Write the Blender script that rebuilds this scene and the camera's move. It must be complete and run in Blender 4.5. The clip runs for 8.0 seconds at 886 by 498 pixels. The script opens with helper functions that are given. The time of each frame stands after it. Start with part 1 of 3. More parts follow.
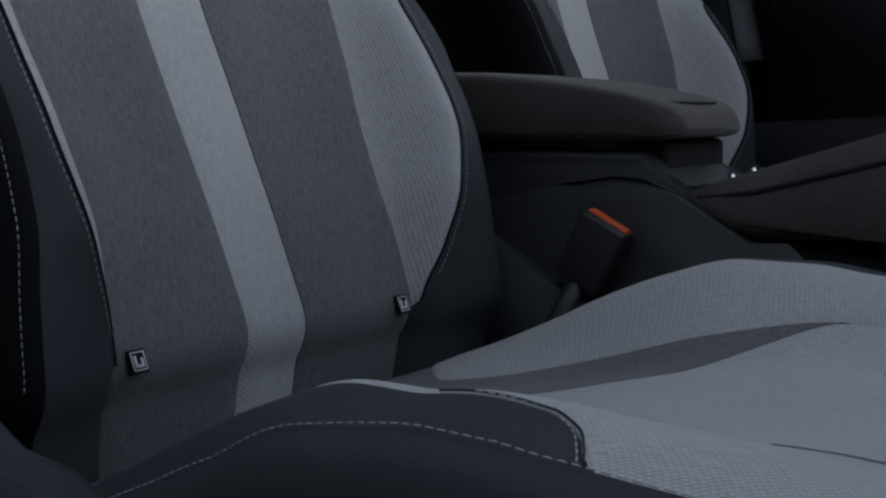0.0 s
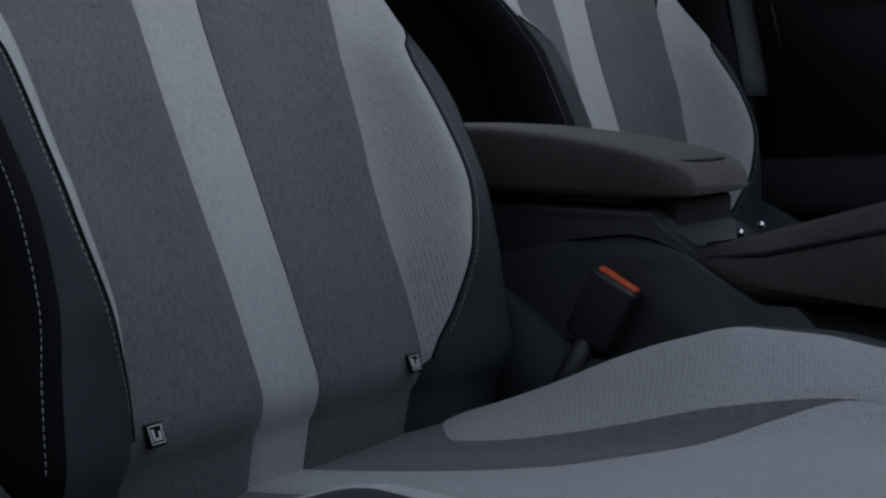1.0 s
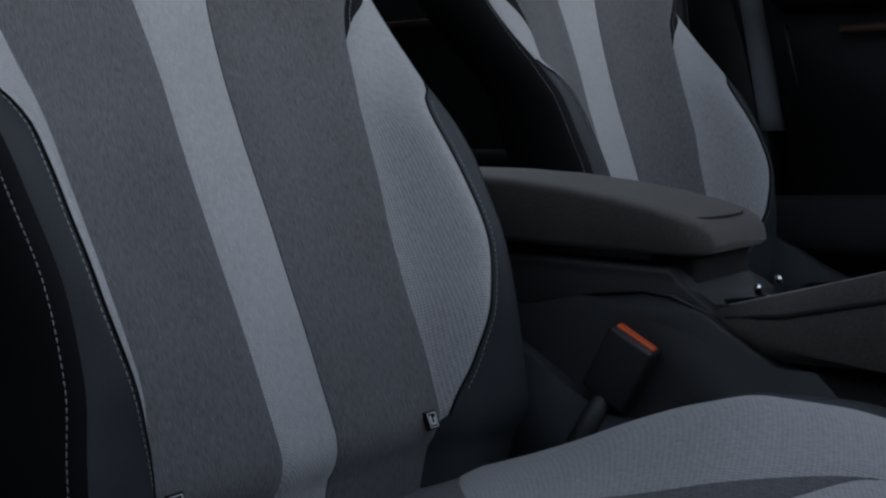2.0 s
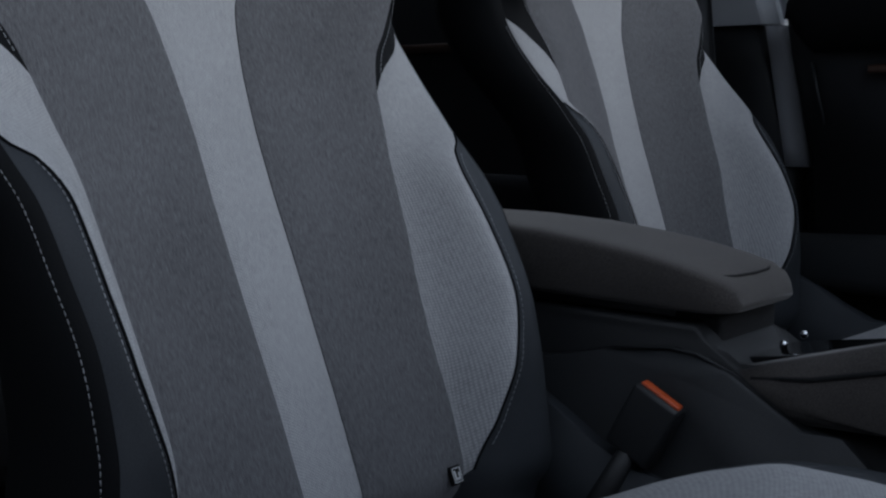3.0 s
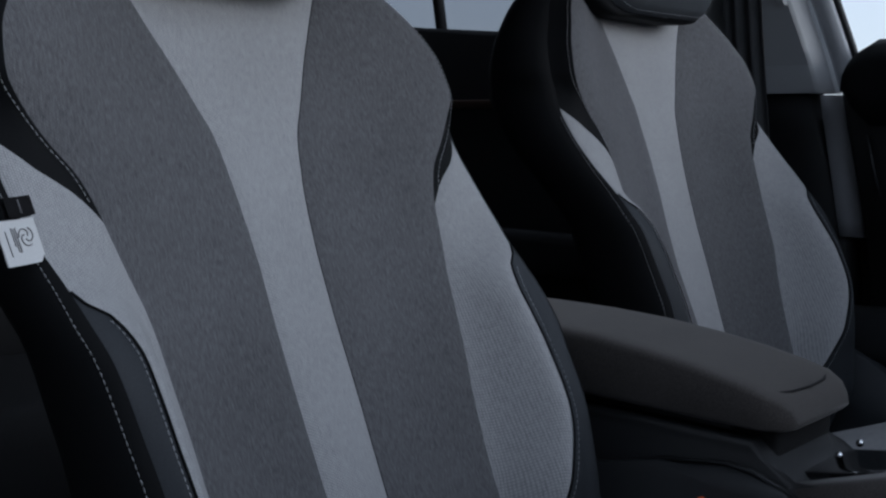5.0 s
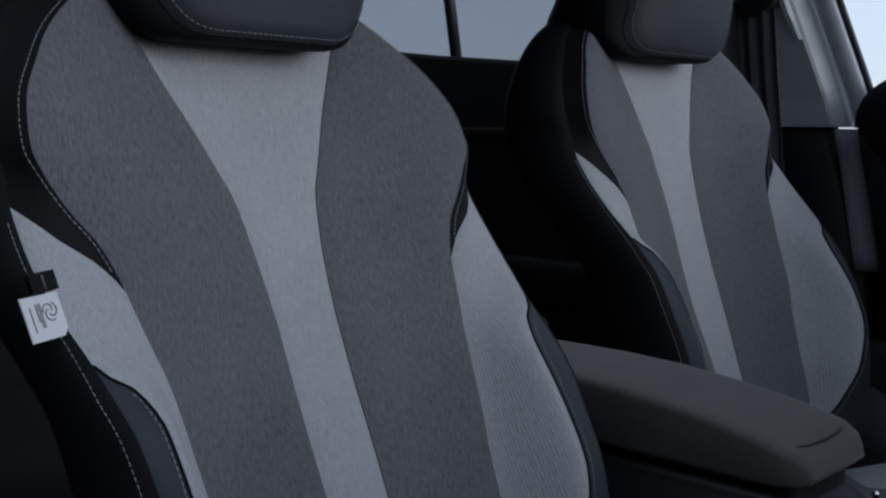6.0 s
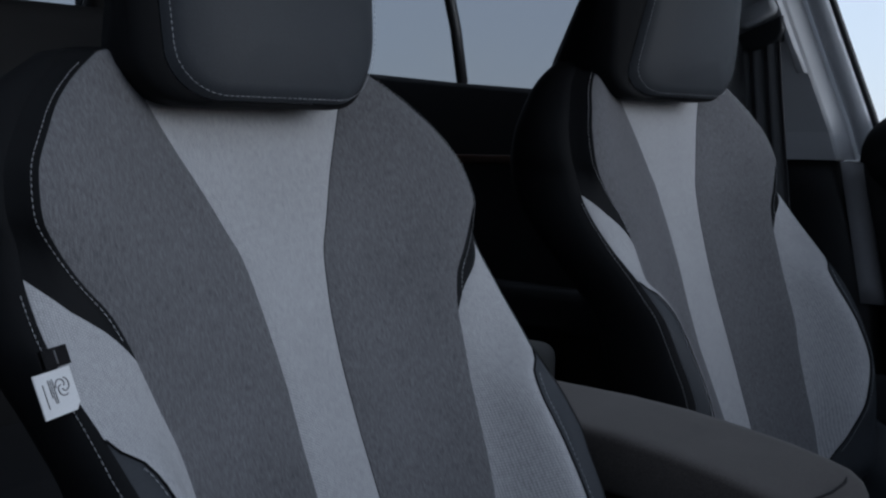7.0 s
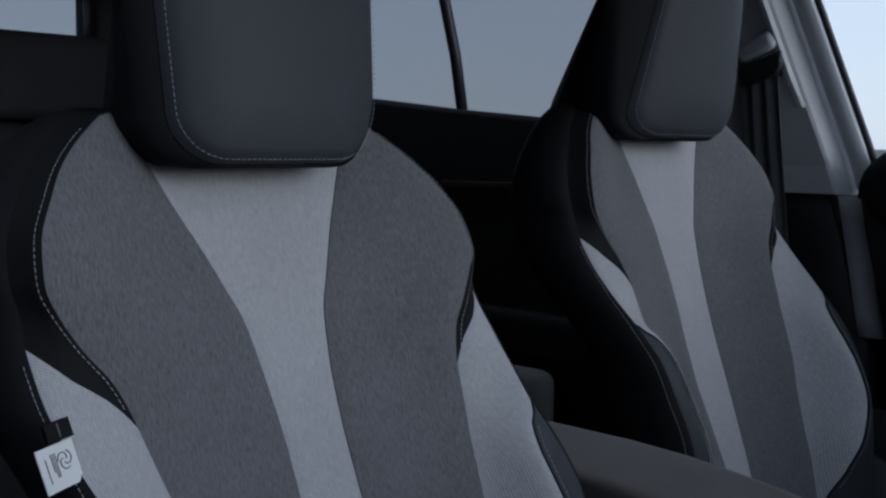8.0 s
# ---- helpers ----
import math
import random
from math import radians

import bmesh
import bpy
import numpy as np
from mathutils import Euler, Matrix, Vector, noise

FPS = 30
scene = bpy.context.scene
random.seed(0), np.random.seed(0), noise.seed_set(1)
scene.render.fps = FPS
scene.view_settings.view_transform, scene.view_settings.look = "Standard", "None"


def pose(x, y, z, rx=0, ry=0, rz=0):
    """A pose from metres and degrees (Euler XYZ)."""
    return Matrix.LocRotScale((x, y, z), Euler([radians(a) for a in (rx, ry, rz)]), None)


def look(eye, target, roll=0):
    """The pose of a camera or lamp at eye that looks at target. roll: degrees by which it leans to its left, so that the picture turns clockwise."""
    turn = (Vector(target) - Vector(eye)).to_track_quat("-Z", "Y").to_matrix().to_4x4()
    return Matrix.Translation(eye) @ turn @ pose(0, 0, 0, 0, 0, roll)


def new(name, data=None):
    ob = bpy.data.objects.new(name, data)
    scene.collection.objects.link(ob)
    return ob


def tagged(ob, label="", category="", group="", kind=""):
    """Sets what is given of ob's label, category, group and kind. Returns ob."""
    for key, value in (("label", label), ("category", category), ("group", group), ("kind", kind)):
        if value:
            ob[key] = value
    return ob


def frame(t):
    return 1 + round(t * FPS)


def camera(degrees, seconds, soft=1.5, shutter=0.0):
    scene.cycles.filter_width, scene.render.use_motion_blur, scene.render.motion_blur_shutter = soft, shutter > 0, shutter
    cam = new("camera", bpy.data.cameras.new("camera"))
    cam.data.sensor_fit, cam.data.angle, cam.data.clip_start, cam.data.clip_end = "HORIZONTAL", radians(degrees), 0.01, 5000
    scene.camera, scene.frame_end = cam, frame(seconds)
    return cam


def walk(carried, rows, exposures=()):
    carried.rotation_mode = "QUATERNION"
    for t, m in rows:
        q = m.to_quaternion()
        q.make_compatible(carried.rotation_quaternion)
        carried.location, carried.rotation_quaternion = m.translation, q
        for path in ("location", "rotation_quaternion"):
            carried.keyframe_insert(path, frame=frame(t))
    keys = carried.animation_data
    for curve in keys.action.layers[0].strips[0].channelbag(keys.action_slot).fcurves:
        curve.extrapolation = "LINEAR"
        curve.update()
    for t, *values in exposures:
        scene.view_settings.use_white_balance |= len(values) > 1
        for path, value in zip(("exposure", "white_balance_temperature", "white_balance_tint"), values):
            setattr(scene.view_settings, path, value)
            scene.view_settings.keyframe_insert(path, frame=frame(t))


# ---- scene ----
cam = camera(44.0, 8.0, soft=2.4)
# x runs across the car from the open door, y towards its rear, z up
PATH = [
    (0, (-0.5468, 0.2200, 0.7500), (0.2375, 0.8294, 0.6339), -0.75),
    (0.5, (-0.5518, 0.2208, 0.7743), (0.2322, 0.8309, 0.6595), -0.63),
    (1, (-0.5541, 0.2240, 0.7977), (0.2295, 0.8347, 0.6838), -0.53),
    (1.5, (-0.5555, 0.2282, 0.8217), (0.2270, 0.8404, 0.7084), -0.35),
    (3, (-0.5631, 0.2418, 0.8917), (0.2071, 0.8694, 0.7779), 0.98),
    (3.5, (-0.5656, 0.2446, 0.9166), (0.1980, 0.8802, 0.8030), 1.07),
    (4, (-0.5681, 0.2455, 0.9409), (0.1886, 0.8894, 0.8279), 1.11),
    (4.5, (-0.5710, 0.2467, 0.9652), (0.1783, 0.8995, 0.8536), 1.08),
    (6, (-0.5781, 0.2492, 1.0322), (0.1578, 0.9181, 0.9275), 0.94),
    (6.5, (-0.5799, 0.2492, 1.0556), (0.1533, 0.9214, 0.9530), 0.89),
    (7, (-0.5811, 0.2490, 1.0786), (0.1514, 0.9222, 0.9771), 0.83),
    (7.5, (-0.5819, 0.2492, 1.1017), (0.1509, 0.9223, 1.0028), 0.83),
    (8, (-0.5829, 0.2476, 1.1249), (0.1499, 0.9209, 1.0268), 0.88),
]
EXPOSURE = -0.10
walk(cam, [(t, look(eye, target, roll)) for t, eye, target, roll in PATH], exposures=[(0.0, EXPOSURE, 6200, 9), (8.0, EXPOSURE - 0.14, 5900, 10)])

# ---- sky, sun and daylight ----
world = bpy.data.worlds.new("overcast_sky")
scene.world = world
world.use_nodes = True
wn = world.node_tree
sky = wn.nodes.new("ShaderNodeTexSky")
sky.sky_type = "NISHITA"
sky.sun_disc = False
sky.sun_elevation = radians(13)
sky.sun_rotation = radians(170)
sky.dust_density = 0.4
sky.ozone_density = 2.0
cloud = wn.nodes.new("ShaderNodeMix")
cloud.data_type = "RGBA"
cloud.inputs["Factor"].default_value = 0.85
cloud.inputs[7].default_value = (3.6, 3.9, 4.4, 1.0)
wn.links.new(sky.outputs["Color"], cloud.inputs[6])
wn.links.new(cloud.outputs[2], wn.nodes["Background"].inputs["Color"])
wn.nodes["Background"].inputs["Strength"].default_value = 0.24
sun_data = bpy.data.lights.new("sun", "SUN")
sun_data.energy, sun_data.angle, sun_data.color = 1.0, radians(22), (0.97, 0.98, 1.0)
sun = new("sun", sun_data)
sun.matrix_world = look((0.9, -3.0, 1.80), (0.2, 0.8, 0.9))


# ---- materials ----
def material(name, colour, rough=0.6, metal=0.0, spread=0.12, grain=300.0, stretch=(1, 1, 1), relief=0.0, big=6.0, sheen=0.0, coat=0.0, shine=0.5):
    """A surface with a fine grain and a slow variation, and a fine relief."""
    m = bpy.data.materials.new(name)
    m.use_nodes = True
    nt = m.node_tree
    b = nt.nodes["Principled BSDF"]
    link = nt.links.new
    co = nt.nodes.new("ShaderNodeTexCoord")
    mp = nt.nodes.new("ShaderNodeMapping")
    mp.inputs["Scale"].default_value = stretch
    link(co.outputs["Object"], mp.inputs["Vector"])
    fine = nt.nodes.new("ShaderNodeTexNoise")
    fine.inputs["Scale"].default_value = grain
    fine.inputs["Detail"].default_value = 3.0
    link(mp.outputs["Vector"], fine.inputs["Vector"])
    slow = nt.nodes.new("ShaderNodeTexNoise")
    slow.inputs["Scale"].default_value = big
    slow.inputs["Detail"].default_value = 4.0
    link(co.outputs["Object"], slow.inputs["Vector"])
    both = nt.nodes.new("ShaderNodeMix")
    both.data_type = "FLOAT"
    both.inputs["Factor"].default_value = 0.35
    link(fine.outputs["Fac"], both.inputs["A"])
    link(slow.outputs["Fac"], both.inputs["B"])
    ramp = nt.nodes.new("ShaderNodeValToRGB")
    ramp.color_ramp.elements[0].position, ramp.color_ramp.elements[1].position = 0.3, 0.7
    ramp.color_ramp.elements[0].color = (*[c * (1 - spread) for c in colour], 1)
    ramp.color_ramp.elements[1].color = (*[min(1, c * (1 + spread)) for c in colour], 1)
    link(both.outputs["Result"], ramp.inputs["Fac"])
    link(ramp.outputs["Color"], b.inputs["Base Color"])
    b.inputs["Roughness"].default_value = rough
    b.inputs["Metallic"].default_value = metal
    b.inputs["Sheen Weight"].default_value = sheen
    b.inputs["Specular IOR Level"].default_value = shine
    b.inputs["Coat Weight"].default_value = coat
    if relief:
        bump = nt.nodes.new("ShaderNodeBump")
        bump.inputs["Strength"].default_value = 0.6
        bump.inputs["Distance"].default_value = relief
        link(fine.outputs["Fac"], bump.inputs["Height"])
        link(bump.outputs["Normal"], b.inputs["Normal"])
    return m


def woven(name, dark, light, pitch, melange=0.5, relief=0.0004):
    """Upholstery cloth: crossing yarns with a streaky mixture of two yarn colours."""
    m = material(name, dark, 0.9, spread=0.0, sheen=0.15)
    nt = m.node_tree
    b = nt.nodes["Principled BSDF"]
    link = nt.links.new
    co = nt.nodes.new("ShaderNodeTexCoord")
    waves = []
    for axis in ("X", "DIAGONAL"):
        w = nt.nodes.new("ShaderNodeTexWave")
        w.wave_type, w.bands_direction = "BANDS", axis
        w.inputs["Scale"].default_value = 2 * math.pi / (20 * pitch)
        w.inputs["Distortion"].default_value = 0.6
        w.inputs["Detail Scale"].default_value = 8.0
        link(co.outputs["Object"], w.inputs["Vector"])
        waves.append(w)
    cross = nt.nodes.new("ShaderNodeMath")
    cross.operation = "MULTIPLY"
    link(waves[0].outputs["Fac"], cross.inputs[0])
    link(waves[1].outputs["Fac"], cross.inputs[1])
    mp = nt.nodes.new("ShaderNodeMapping")
    mp.inputs["Scale"].default_value = (950, 170, 170)
    link(co.outputs["Object"], mp.inputs["Vector"])
    streak = nt.nodes.new("ShaderNodeTexNoise")
    streak.inputs["Scale"].default_value = 1.0
    streak.inputs["Detail"].default_value = 3.0
    link(mp.outputs["Vector"], streak.inputs["Vector"])
    slow = nt.nodes.new("ShaderNodeTexNoise")
    slow.inputs["Scale"].default_value = 9.0
    slow.inputs["Detail"].default_value = 4.0
    link(co.outputs["Object"], slow.inputs["Vector"])
    add = nt.nodes.new("ShaderNodeMix")
    add.data_type = "FLOAT"
    add.inputs["Factor"].default_value = melange
    link(cross.outputs["Value"], add.inputs["A"])
    link(streak.outputs["Fac"], add.inputs["B"])
    add2 = nt.nodes.new("ShaderNodeMix")
    add2.data_type = "FLOAT"
    add2.inputs["Factor"].default_value = 0.18
    link(add.outputs["Result"], add2.inputs["A"])
    link(slow.outputs["Fac"], add2.inputs["B"])
    ramp = nt.nodes.new("ShaderNodeValToRGB")
    ramp.color_ramp.elements[0].position, ramp.color_ramp.elements[1].position = 0.2, 0.68
    ramp.color_ramp.elements[0].color = (*dark, 1)
    ramp.color_ramp.elements[1].color = (*light, 1)
    link(add2.outputs["Result"], ramp.inputs["Fac"])
    link(ramp.outputs["Color"], b.inputs["Base Color"])
    bump = nt.nodes.new("ShaderNodeBump")
    bump.inputs["Strength"].default_value = 0.5
    bump.inputs["Distance"].default_value = relief
    link(add.outputs["Result"], bump.inputs["Height"])
    link(bump.outputs["Normal"], b.inputs["Normal"])
    return m


def glass(name, tint):
    m = bpy.data.materials.new(name)
    m.use_nodes = True
    b = m.node_tree.nodes["Principled BSDF"]
    b.inputs["Base Color"].default_value = (*tint, 1)
    b.inputs["Roughness"].default_value = 0.02
    b.inputs["Transmission Weight"].default_value = 1.0
    b.inputs["IOR"].default_value = 1.2
    return m


LIGHT_CLOTH = woven("light_grey_woven_cloth", (0.225, 0.228, 0.236), (0.475, 0.480, 0.495), 0.0017, 0.56, 0.0003)
GREY_CLOTH = woven("charcoal_melange_cloth", (0.032, 0.032, 0.034), (0.155, 0.156, 0.168), 0.0016, 0.82, 0.0003)
BLACK_LEATHER = material("black_leather", (0.0065, 0.007, 0.008), 0.7, spread=0.25, grain=900, relief=0.0003, shine=0.12)
SLATE_LEATHER = material("slate_leather", (0.030, 0.034, 0.040), 0.6, spread=0.18, grain=900, relief=0.0003, shine=0.3)
THREAD = material("pale_thread", (0.42, 0.43, 0.45), 0.7, grain=2000)
ARM_CLOTH = material("brown_grey_cloth", (0.049, 0.043, 0.040), 0.92, spread=0.5, grain=700, relief=0.0006, big=14.0, sheen=0.2)
PLASTIC = material("black_grained_plastic", (0.017, 0.018, 0.020), 0.5, spread=0.2, grain=1200, relief=0.0002)
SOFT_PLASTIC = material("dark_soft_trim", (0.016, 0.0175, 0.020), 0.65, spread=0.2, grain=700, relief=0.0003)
PIANO = material("gloss_black_trim", (0.008, 0.008, 0.009), 0.08, spread=0.1, coat=0.5)
CHROME = material("chrome", (0.75, 0.76, 0.78), 0.15, 1.0, spread=0.05)
PALE_TRIM = material("pale_grey_pillar_trim", (0.50, 0.51, 0.525), 0.92, spread=0.06, grain=700, relief=0.0003)
DOOR_FRAME = material("painted_door_frame", (0.55, 0.57, 0.60), 0.5, spread=0.04, coat=0.3)
STRIP_TRIM = material("slate_trim_strip", (0.5, 0.51, 0.54), 0.55, spread=0.08, grain=700)
HEADLINER = material("grey_headliner", (0.30, 0.31, 0.32), 0.95, spread=0.08, grain=900)
CARPET = material("black_carpet", (0.012, 0.012, 0.013), 0.97, spread=0.4, grain=500, relief=0.002)
WEBBING = material("black_belt_webbing", (0.11, 0.111, 0.116), 0.8, spread=0.2, grain=260, stretch=(1, 6, 0.1), relief=0.0004)
ORANGE = material("orange_buckle_button", (0.55, 0.085, 0.02), 0.45, spread=0.12, grain=300)
TAG_WHITE = material("white_woven_tag", (0.62, 0.63, 0.64), 0.85, spread=0.07, grain=900)
TAG_INK = material("grey_tag_print", (0.16, 0.16, 0.17), 0.9)
TAG_BLACK = material("black_tag_cloth", (0.008, 0.008, 0.009), 0.85, spread=0.3, shine=0.15)
COPPER = material("brown_accent_strip", (0.085, 0.045, 0.03), 0.45, spread=0.2, grain=80)
REAR_CLOTH = material("dark_rear_cloth", (0.030, 0.031, 0.034), 0.9, spread=0.3, grain=600, relief=0.0004)
PALE_CLOTH = material("pale_rear_cloth", (0.45, 0.45, 0.44), 0.9, spread=0.15, grain=600)
TARMAC = material("wet_grey_tarmac", (0.07, 0.07, 0.072), 0.8, spread=0.35, grain=60, relief=0.004, big=0.7)
CLEAR_GLASS = glass("clear_glass", (0.97, 0.98, 0.98))
TINTED_GLASS = glass("tinted_glass", (0.27, 0.28, 0.30))


# ---- mesh helpers ----
ORIGIN = {}


def thing(name, at, label, category, group="", kind=""):
    ob = new(name)
    ob.location = at
    ob.empty_display_size = 0.05
    ORIGIN[ob.name] = Vector(at)
    return tagged(ob, label, category, group, kind)


def part(name, bm, mat, parent=None, label="", smooth=True, category="", kind="", group=""):
    bmesh.ops.remove_doubles(bm, verts=bm.verts, dist=1e-6)
    bmesh.ops.recalc_face_normals(bm, faces=bm.faces)
    me = bpy.data.meshes.new(name)
    at = ORIGIN.get(parent.name) if parent else None
    if at is not None:
        bm.transform(Matrix.Translation(-at))
    bm.to_mesh(me)
    bm.free()
    me.materials.append(mat)
    for p in me.polygons:
        p.use_smooth = smooth
    ob = new(name, me)
    if parent:
        ob.parent = parent
        ORIGIN[ob.name] = at
    return tagged(ob, label, category, group, kind)


def pchip(xs, ys, x):
    """Smooth interpolation with no overshoot."""
    xs, ys, x = np.asarray(xs, float), np.asarray(ys, float), np.asarray(x, float)
    h = np.diff(xs)
    d = np.diff(ys) / h
    m = np.zeros_like(ys)
    for i in range(1, len(xs) - 1):
        if d[i - 1] * d[i] > 0:
            w1, w2 = 2 * h[i] + h[i - 1], h[i] + 2 * h[i - 1]
            m[i] = (w1 + w2) / (w1 / d[i - 1] + w2 / d[i])
    m[0], m[-1] = d[0], d[-1]
    i = np.clip(np.searchsorted(xs, x) - 1, 0, len(h) - 1)
    t = np.clip((x - xs[i]) / h[i], 0, 1)
    return ((1 + 2 * t) * (1 - t) ** 2 * ys[i] + t * (1 - t) ** 2 * h[i] * m[i] + t * t * (3 - 2 * t) * ys[i + 1] + t * t * (t - 1) * h[i] * m[i + 1])


def sheet(bm, rows, closed=False):
    """Quads between rows of points; faces with no area are left out."""
    grid = [[bm.verts.new(p) for p in r] for r in rows]
    n = len(grid[0])
    for a, b in zip(grid, grid[1:]):
        for j in range(n if closed else n - 1):
            k = (j + 1) % n
            q = [a[j], a[k], b[k], b[j]]
            if (q[0].co - q[1].co).length < 2e-4 and (q[3].co - q[2].co).length < 2e-4:
                continue
            bm.faces.new(q)
    return grid


def box(bm, x0, x1, y0, y1, z0, z1, bevel=0.0, segments=3):
    m = Matrix.LocRotScale(((x0 + x1) / 2, (y0 + y1) / 2, (z0 + z1) / 2), None, (abs(x1 - x0), abs(y1 - y0), abs(z1 - z0)))
    made = bmesh.ops.create_cube(bm, size=1, matrix=m)["verts"]
    if bevel:
        edges = list({e for v in made for e in v.link_edges})
        bmesh.ops.bevel(bm, geom=edges, offset=bevel, segments=segments, profile=0.5, affect="EDGES")


def tube(bm, pts, radius, sides=8, cap=True):
    pts = [Vector(p) for p in pts]
    rings = []
    for i, p in enumerate(pts):
        d = (pts[min(i + 1, len(pts) - 1)] - pts[max(i - 1, 0)]).normalized()
        u = d.orthogonal().normalized() if not rings else (u - d * u.dot(d)).normalized()
        v = d.cross(u)
        r = radius[i] if isinstance(radius, (list, tuple)) else radius
        rings.append([bm.verts.new(p + u * (r * math.cos(a)) + v * (r * math.sin(a))) for a in [2 * math.pi * k / sides for k in range(sides)]])
    for a, b in zip(rings, rings[1:]):
        for j in range(sides):
            bm.faces.new([a[j], a[(j + 1) % sides], b[(j + 1) % sides], b[j]])
    if cap:
        bm.faces.new(rings[0][::-1])
        bm.faces.new(rings[-1])


def along(pts, step):
    """Points at even steps along a polyline."""
    pts = [Vector(p) for p in pts]
    out, left = [pts[0]], step
    for a, b in zip(pts, pts[1:]):
        d = (b - a).length
        while d >= left:
            a = a + (b - a) * (left / d)
            out.append(a.copy())
            d -= left
            left = step
        left -= d
    return out


def stitches(bm, pts, length=0.0034, gap=0.0016, radius=0.00026):
    """A row of short thread stitches along a line."""
    run = along(pts, length + gap)
    for p, q in zip(run, run[1:]):
        d = (q - p) * (length / (length + gap))
        tube(bm, [p, p + d * 0.5 + Vector((0, -0.0002, 0.0001)), p + d], [radius * 0.7, radius, radius * 0.7], 5)


def prism(bm, outline, x0, x1, bevel=0.0, segments=3):
    """A plate with an outline in y and z, from x0 to x1."""
    a = [bm.verts.new((x0, y, z)) for y, z in outline]
    b = [bm.verts.new((x1, y, z)) for y, z in outline]
    n = len(outline)
    faces = [bm.faces.new(a), bm.faces.new(b[::-1])] + [bm.faces.new([a[i], b[i], b[(i + 1) % n], a[(i + 1) % n]]) for i in range(n)]
    if bevel:
        edges = list({e for f in faces[:2] for e in f.edges})
        bmesh.ops.bevel(bm, geom=edges, offset=bevel, segments=segments, profile=0.5, affect="EDGES")


# ---- the shell of the car ----
ground = bmesh.new()
sheet(ground, [[(x, y, 0.0) for x in (-900, -20, -2, 4, 20, 900)] for y in (-900, -20, -2, 4, 20, 900)])
part("ground", ground, TARMAC, label="grey tarmac ground outside the car", category="ground", kind="structure", smooth=False)

bm = bmesh.new()
box(bm, -0.38, 1.12, -0.5, 2.5, 0.27, 0.32, 0.01)
part("floor", bm, CARPET, label="black carpeted car floor under the seats", category="floor", kind="structure")
bm = bmesh.new()
rows = []
for y, z in [(0.53, 1.54), (0.58, 1.555), (0.8, 1.575), (1.3, 1.575), (1.9, 1.54), (2.3, 1.47), (2.45, 1.42)]:
    rows.append([(x, y, z - 0.055 * ((x - 0.37) / 0.62) ** 4) for x in np.linspace(-0.25, 0.99, 15)])
low = sheet(bm, rows)
top = sheet(bm, [[(x, y, z + 0.05) for x, y, z in r] for r in rows])
part("ceiling", bm, HEADLINER, label="pale grey cloth car headliner", category="ceiling", kind="structure")
# plain unseen dashboard block, its height and place set to shade the lower backrests
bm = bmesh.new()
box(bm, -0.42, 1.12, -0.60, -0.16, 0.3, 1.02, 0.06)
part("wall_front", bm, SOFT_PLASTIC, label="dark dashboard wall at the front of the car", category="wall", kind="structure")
bm = bmesh.new()
box(bm, -0.38, 1.12, 2.42, 2.5, 0.3, 1.30, 0.02)
box(bm, 0.635, 1.12, 2.37, 2.46, 1.28, 1.50, 0.02)
part("wall_rear", bm, SOFT_PLASTIC, label="dark trim of the car's tailgate", category="wall", kind="structure")
bm = bmesh.new()
box(bm, -0.44, -0.38, 1.1, 2.5, 0.3, 1.18, 0.02)
part("wall_near_side", bm, SOFT_PLASTIC, label="dark trim of the rear door beside the rear bench", category="wall", kind="structure")
# out of view: stands for the open door and blocks low front-left light
bm = bmesh.new()
box(bm, -1.02, -0.42, -0.30, -0.20, 0.3, 1.08, 0.03)
part("wall_door_open", bm, SOFT_PLASTIC, label="unseen dark slab for the open driver door, added to block low light", category="wall", kind="structure")
# unseen wall, added to keep low sky light off the near side
bm = bmesh.new()
box(bm, -1.6, -1.45, -9, 9, 0.0, 2.0)
part("wall_sky_blocker", bm, TARMAC, label="unseen plain dark wall added to block low sky light", category="wall", kind="structure", smooth=False)


# ---- the seats ----
Z_ROWS = [0.5, 0.55, 0.6, 0.65, 0.7, 0.755, 0.8, 0.84, 0.865, 0.88, 0.92, 0.95, 0.975, 1.0, 1.02, 1.05, 1.08, 1.1, 1.12, 1.14]
PANEL_B = [0.143, 0.145, 0.146, 0.146, 0.143, 0.146, 0.151, 0.155, 0.159, 0.162, 0.169, 0.18, 0.199, 0.214, 0.222, 0.218, 0.202, 0.187, 0.166, 0.139]
PROUD_B = [0.006, 0.006, 0.008, 0.013, 0.017, 0.018, 0.02, 0.02, 0.019, 0.019, 0.019, 0.019, 0.021, 0.025, 0.030, 0.031, 0.028, 0.022, 0.016, 0.011]
HOLLOW = ([0.50, 0.60, 0.68, 0.76, 0.83, 1.00, 1.08, 1.14], [0.002, 0.003, 0.003, 0.0, -0.003, -0.003, -0.002, 0.0])
EDGE_C = [0.1435, 0.1455, 0.149, 0.164, 0.179, 0.191, 0.193, 0.193, 0.201, 0.2205, 0.229, 0.232, 0.232, 0.231, 0.235, 0.231, 0.215, 0.2, 0.179, 0.152]
PROUD_C = [0.008, 0.008, 0.015, 0.049, 0.077, 0.087, 0.081, 0.071, 0.06, 0.051, 0.028, 0.014, 0.006, 0.004, 0.006, 0.007, 0.005, 0.001, -0.004, -0.008]
EDGE_D = [0.215, 0.213, 0.212, 0.209, 0.205, 0.206, 0.209, 0.213, 0.218, 0.221, 0.2295, 0.2325, 0.2325, 0.2315, 0.2355, 0.2315, 0.2155, 0.2005, 0.1795, 0.1525]
